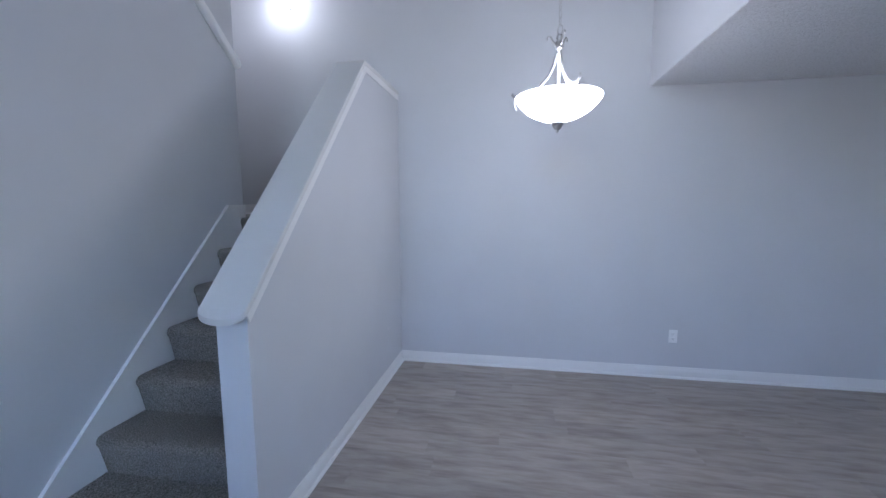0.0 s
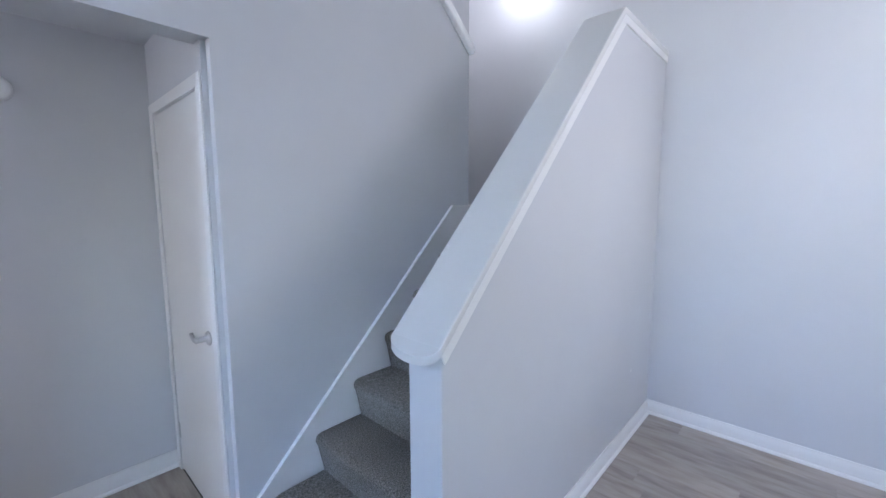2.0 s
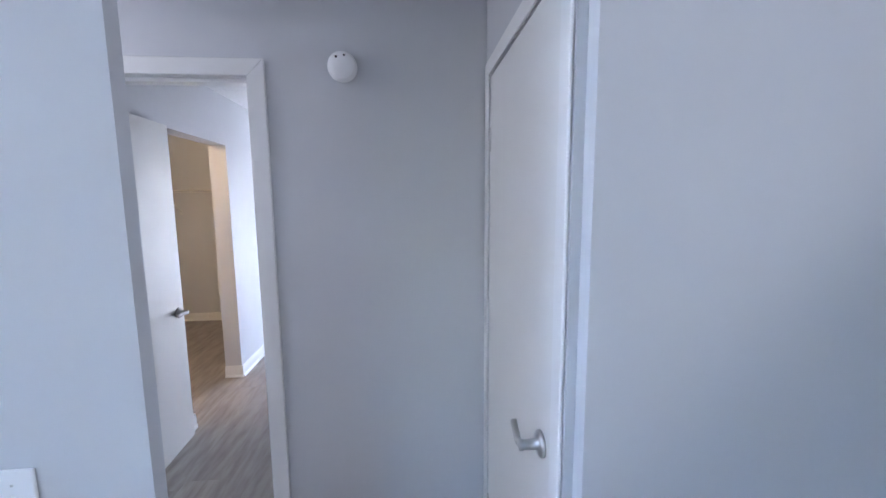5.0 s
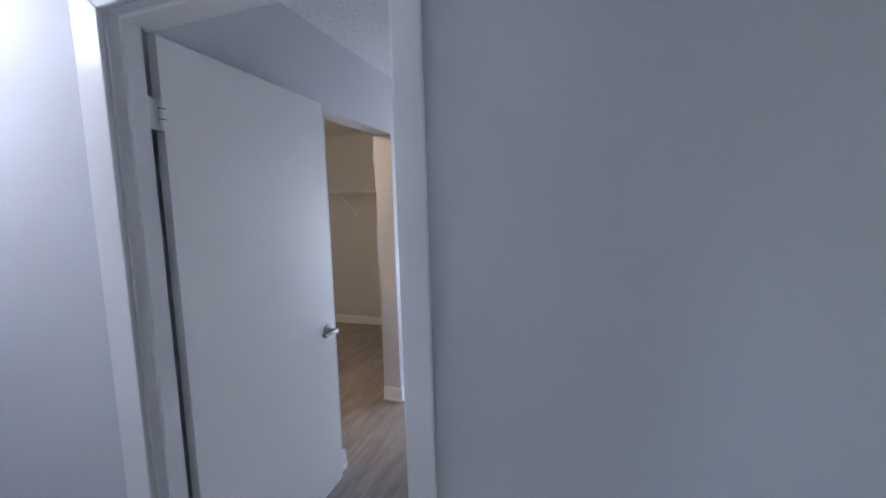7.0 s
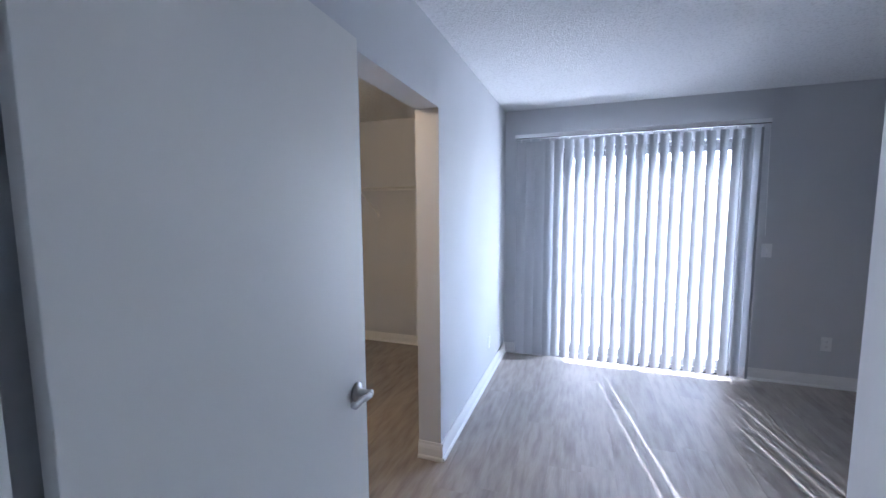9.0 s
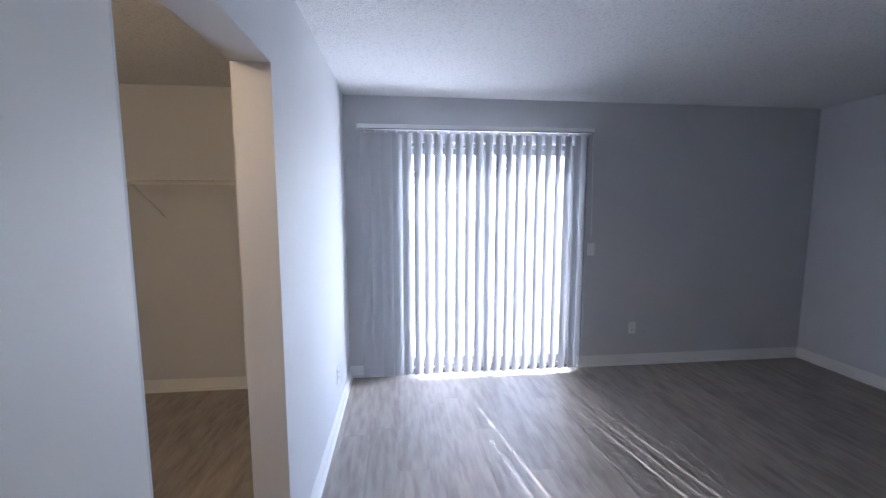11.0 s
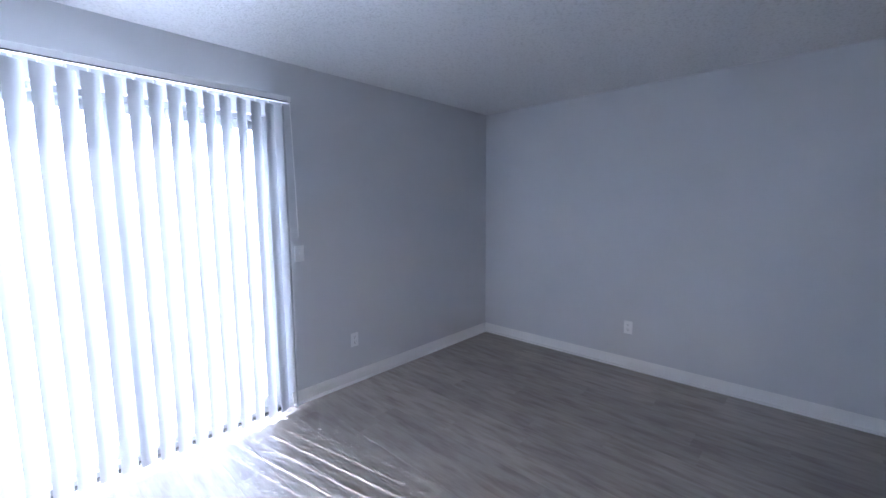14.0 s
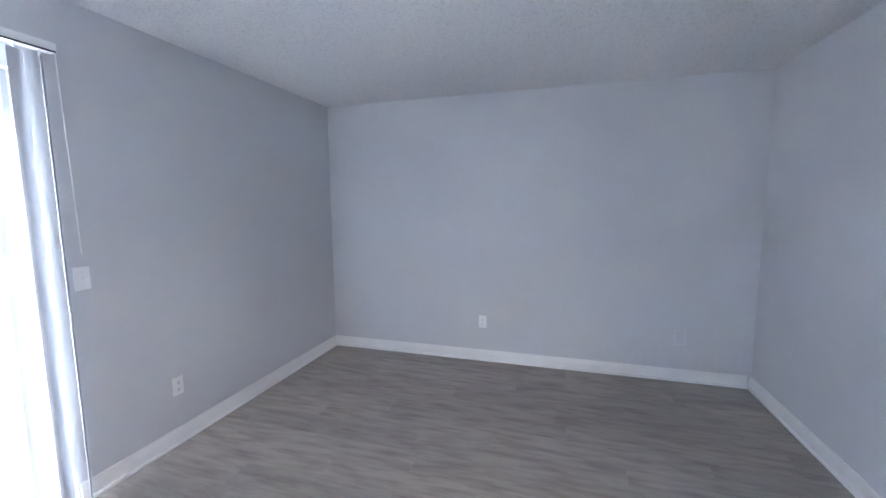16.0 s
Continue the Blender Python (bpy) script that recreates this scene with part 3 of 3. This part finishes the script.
# ---- vertical blinds ----
blind = thing("vertical_blinds", "white vertical blinds half open across the sliding door", "blinds")
part("head_rail", box(.415, 7.245, 2.145, 2.445, 7.295, 2.185, .003), PLASTIC, blind, "white head rail")
part("rail_slot", box(.42, 7.2435, 2.1435, 2.44, 7.247, 2.150), SLOT, blind)
VX, VN, VW = .475, 23, .0445
vane = bmesh.new()
cols = []
for k in range(9):
    u = -1 + k / 4
    cols.append([vane.verts.new((VW * u, -.009 * (1 - u * u), z)) for z in (0, .7, 1.4, 2.085)])
for a, b in zip(cols, cols[1:]):
    for k in range(3):
        vane.faces.new((a[k], b[k], b[k + 1], a[k + 1]))
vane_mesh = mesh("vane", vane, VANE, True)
clip_mesh = mesh("hanger", boxes((-.006, -.004, 2.083, .006, .004, 2.112)), PLASTIC)
rnd = random.Random(4)
for k in range(VN):
    x = VX + k * (2.395 - VX) / (VN - 1)
    if k < 3:
        turn = rnd.uniform(2, 9)
    elif k == VN - 1:
        turn = 62
    else:
        turn = 29.8 + rnd.uniform(-2.6, 2.6)
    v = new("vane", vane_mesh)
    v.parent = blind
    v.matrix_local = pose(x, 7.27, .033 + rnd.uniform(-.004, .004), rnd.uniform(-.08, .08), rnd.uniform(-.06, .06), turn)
    h = new("hanger", clip_mesh)
    h.parent = v
part("wand", tube([(2.432, 7.238, 2.14), (2.438, 7.232, 1.7), (2.445, 7.23, 1.25)], .0025, 8), PLASTIC, blind, "thin clear control wand")

# ---- closet shelf ----
shelf = thing("wire_shelf", "white coated wire shelf across the closet wall", "wire shelf")
ZS = 1.70
for y, z in ((6.86, ZS), (6.86, ZS - .03), (7.04, ZS - .004), (7.225, ZS - .004)):
    part("rail", tube([(-1.495, y, z), (.14, y, z)], .0038, 8), WIRE, shelf)
bm = bmesh.new()
for k in range(64):
    x = -1.48 + k * .0254
    add_box(bm, x - .0012, 6.86, ZS + .001, x + .0012, 7.225, ZS + .0035)
tagged(part("cross_wires", bm, WIRE, shelf), kind="stuff")
for k in range(7):
    x = -1.38 + k * .2286
    part("lip_wire", box(x - .002, 6.857, ZS - .03, x + .002, 6.862, ZS), WIRE, shelf)
for x in (-1.08, -.05):
    b = part("brace", tube([(x, 6.865, ZS - .03), (x, 7.228, ZS - .265)], .0075, 8), WIRE, shelf)
    part("foot", box(x - .01, 7.226, ZS - .30, x + .01, 7.234, ZS - .245), WIRE, b)

# ---- outside ----
solid("ground", boxes((-60, 7.52, -.16, 60, 90, -.10)), GRASS, "mown lawn, coloured pale for its overexposed look", "lawn", "structure")
solid("patio", box(-1.2, 7.515, -.098, 4.4, 10.2, -.02, .01), CONCRETE, "pale concrete patio slab", "patio", "structure")
solid("patio_edging", box(-1.2, 10.205, -.1, 2.6, 10.26, .03, .008), FENCE, "dark low edging along the patio", "edging")


def tree(x, y, h, r, seed):
    rn = random.Random(seed)
    t = thing("tree", "broad leafy green tree behind the patio", "tree", "garden trees")
    part("trunk", tube([(x, y, -.1), (x + .05, y, h * .25), (x - .08, y + .05, h * .5), (x, y, h * .8)], .13, 10), BARK, t)
    for k in range(5):
        a, z = k * 1.3, h * (.35 + .08 * k)
        part("limb", tube([(x, y, z), (x + .5 * r * math.cos(a), y + .5 * r * math.sin(a), z + .3), (x + .85 * r * math.cos(a), y + .85 * r * math.sin(a), z + .8)], .05, 6), BARK, t)
    verts, faces = [], []
    clumps = [(x + rn.gauss(0, r * .45), y + rn.gauss(0, r * .45), h * rn.uniform(.25, 1.0)) for _ in range(70)]
    for cx, cy, cz in clumps:
        for _ in range(60):
            p = Vector((cx + rn.gauss(0, .28), cy + rn.gauss(0, .28), max(.05, cz + rn.gauss(0, .25))))
            d = Vector((rn.gauss(0, 1), rn.gauss(0, 1), rn.gauss(0, .7))).normalized()
            e = d.cross(Vector((rn.gauss(0, 1), rn.gauss(0, 1), rn.gauss(0, 1)))).normalized()
            n = len(verts)
            verts += [p - d * .07, p + e * .03, p + d * .07, p - e * .03]
            faces.append((n, n + 1, n + 2, n + 3))
    me = bpy.data.meshes.new("crown")
    me.from_pydata(verts, [], faces)
    me.materials.append(LEAF)
    o = new("crown", me)
    o.parent = t
    o["kind"] = "stuff"


for row in ((1.4, 16.5, 6.0, 2.0, 1), (3.6, 19.5, 7.0, 2.2, 2), (-4.2, 18, 6.0, 2.2, 4), (13, 21, 6, 2.2, 5)):
    tree(*row)

# ---- unseen windows behind the start, added to let in sky light ----
win = tagged(new("window_2"), "unseen wide white framed window added to light the stairs", "window", kind="structure")
part("window_frame", boxes((-3.10, .5, 1.4, -3.04, .56, 4.2), (-3.10, 2.44, 1.4, -3.04, 2.5, 4.2), (-3.10, .56, 4.14, -3.04, 2.44, 4.2), (-3.10, .56, 1.4, -3.04, 2.44, 1.46), (-3.10, 1.47, 1.46, -3.04, 1.53, 4.14)), TRIM, win)
for y0, y1 in ((.56, 1.47), (1.53, 2.44)):
    part("pane", box(-3.08, y0, 1.46, -3.07, y1, 4.14), GLASS, win).visible_shadow = False

# second added window, frontal fill for the stair and half walls
win = tagged(new("window_3"), "unseen white framed window added to light the living room", "window", kind="structure")
part("window_frame", boxes((-2.2, -4.10, .8, -2.14, -4.04, 2.2), (-.16, -4.10, .8, -.1, -4.04, 2.2), (-2.14, -4.10, 2.14, -.16, -4.04, 2.2), (-2.14, -4.10, .8, -.16, -4.04, .86)), TRIM, win)
part("pane", box(-2.14, -4.08, .86, -.16, -4.07, 2.14), GLASS, win).visible_shadow = False

# ---- floor planks ----
floor = tagged(new("floor", mesh("floor", boxes((-3.12, -4.12, -.08, 4.87, 7.51, -.0075)), DARK)), "grey wood-look vinyl plank floor", "floor", kind="structure")
PW, PL, GAP = .1805, 1.22, .0002
plank_cache = {}


def plank(x0, y0, x1, y1):
    key = (round(x1 - x0, 4), round(y1 - y0, 4))
    if key not in plank_cache:
        w, l, ch = key[0] / 2 - GAP / 2, key[1] / 2 - GAP / 2, .0002
        vs = [(sx * (w - d), sy * (l - d), z) for z, d in ((-.007, 0), (-ch, 0), (0, ch)) for sx, sy in ((-1, -1), (1, -1), (1, 1), (-1, 1))]
        fs = [(8, 9, 10, 11)] + [(a + k, a + (k + 1) % 4, a + 4 + (k + 1) % 4, a + 4 + k) for a in (0, 4) for k in range(4)]
        me = bpy.data.meshes.new("plank")
        me.from_pydata(vs, [], fs)
        me.materials.append(PLANK)
        plank_cache[key] = me
    ob = new("plank", plank_cache[key])
    ob.parent, ob.location = floor, ((x0 + x1) / 2, (y0 + y1) / 2, 0)


def lay(x0, y0, x1, y1):
    rows = range(math.floor(x0 / PW), math.ceil(x1 / PW))
    for r in rows:
        a, b = max(x0, r * PW), min(x1, (r + 1) * PW)
        if b - a < .004:
            continue
        off = (r * 0.437 + .19 * (r % 3)) % 1 * PL
        k = math.floor((y0 - off) / PL)
        while off + k * PL < y1:
            c0, c1 = max(y0, off + k * PL), min(y1, off + (k + 1) * PL)
            if c1 - c0 > .01:
                plank(a, c0, b, c1)
            k += 1


lay(X0, Y0, X1, Y1)                      # bedroom
lay(-1.5, 4.05, X0 - .0, 7.235)          # closet
lay(DOOR_L, YH, DOOR_R, Y0)              # doorway
lay(-.8, YS, HALL_R, YH)                 # hall
lay(-.2, -2.2, XD, 1.61)                 # dining
lay(-.2, 1.61, 2.44, YS)
solid("floor_living", boxes((-3, -4, -.007, -.2, YS, -.0005), (-.2, -4, -.007, XD, -2.2, -.0005)), PLANK, "grey wood-look floor of the living room", "floor", "structure")
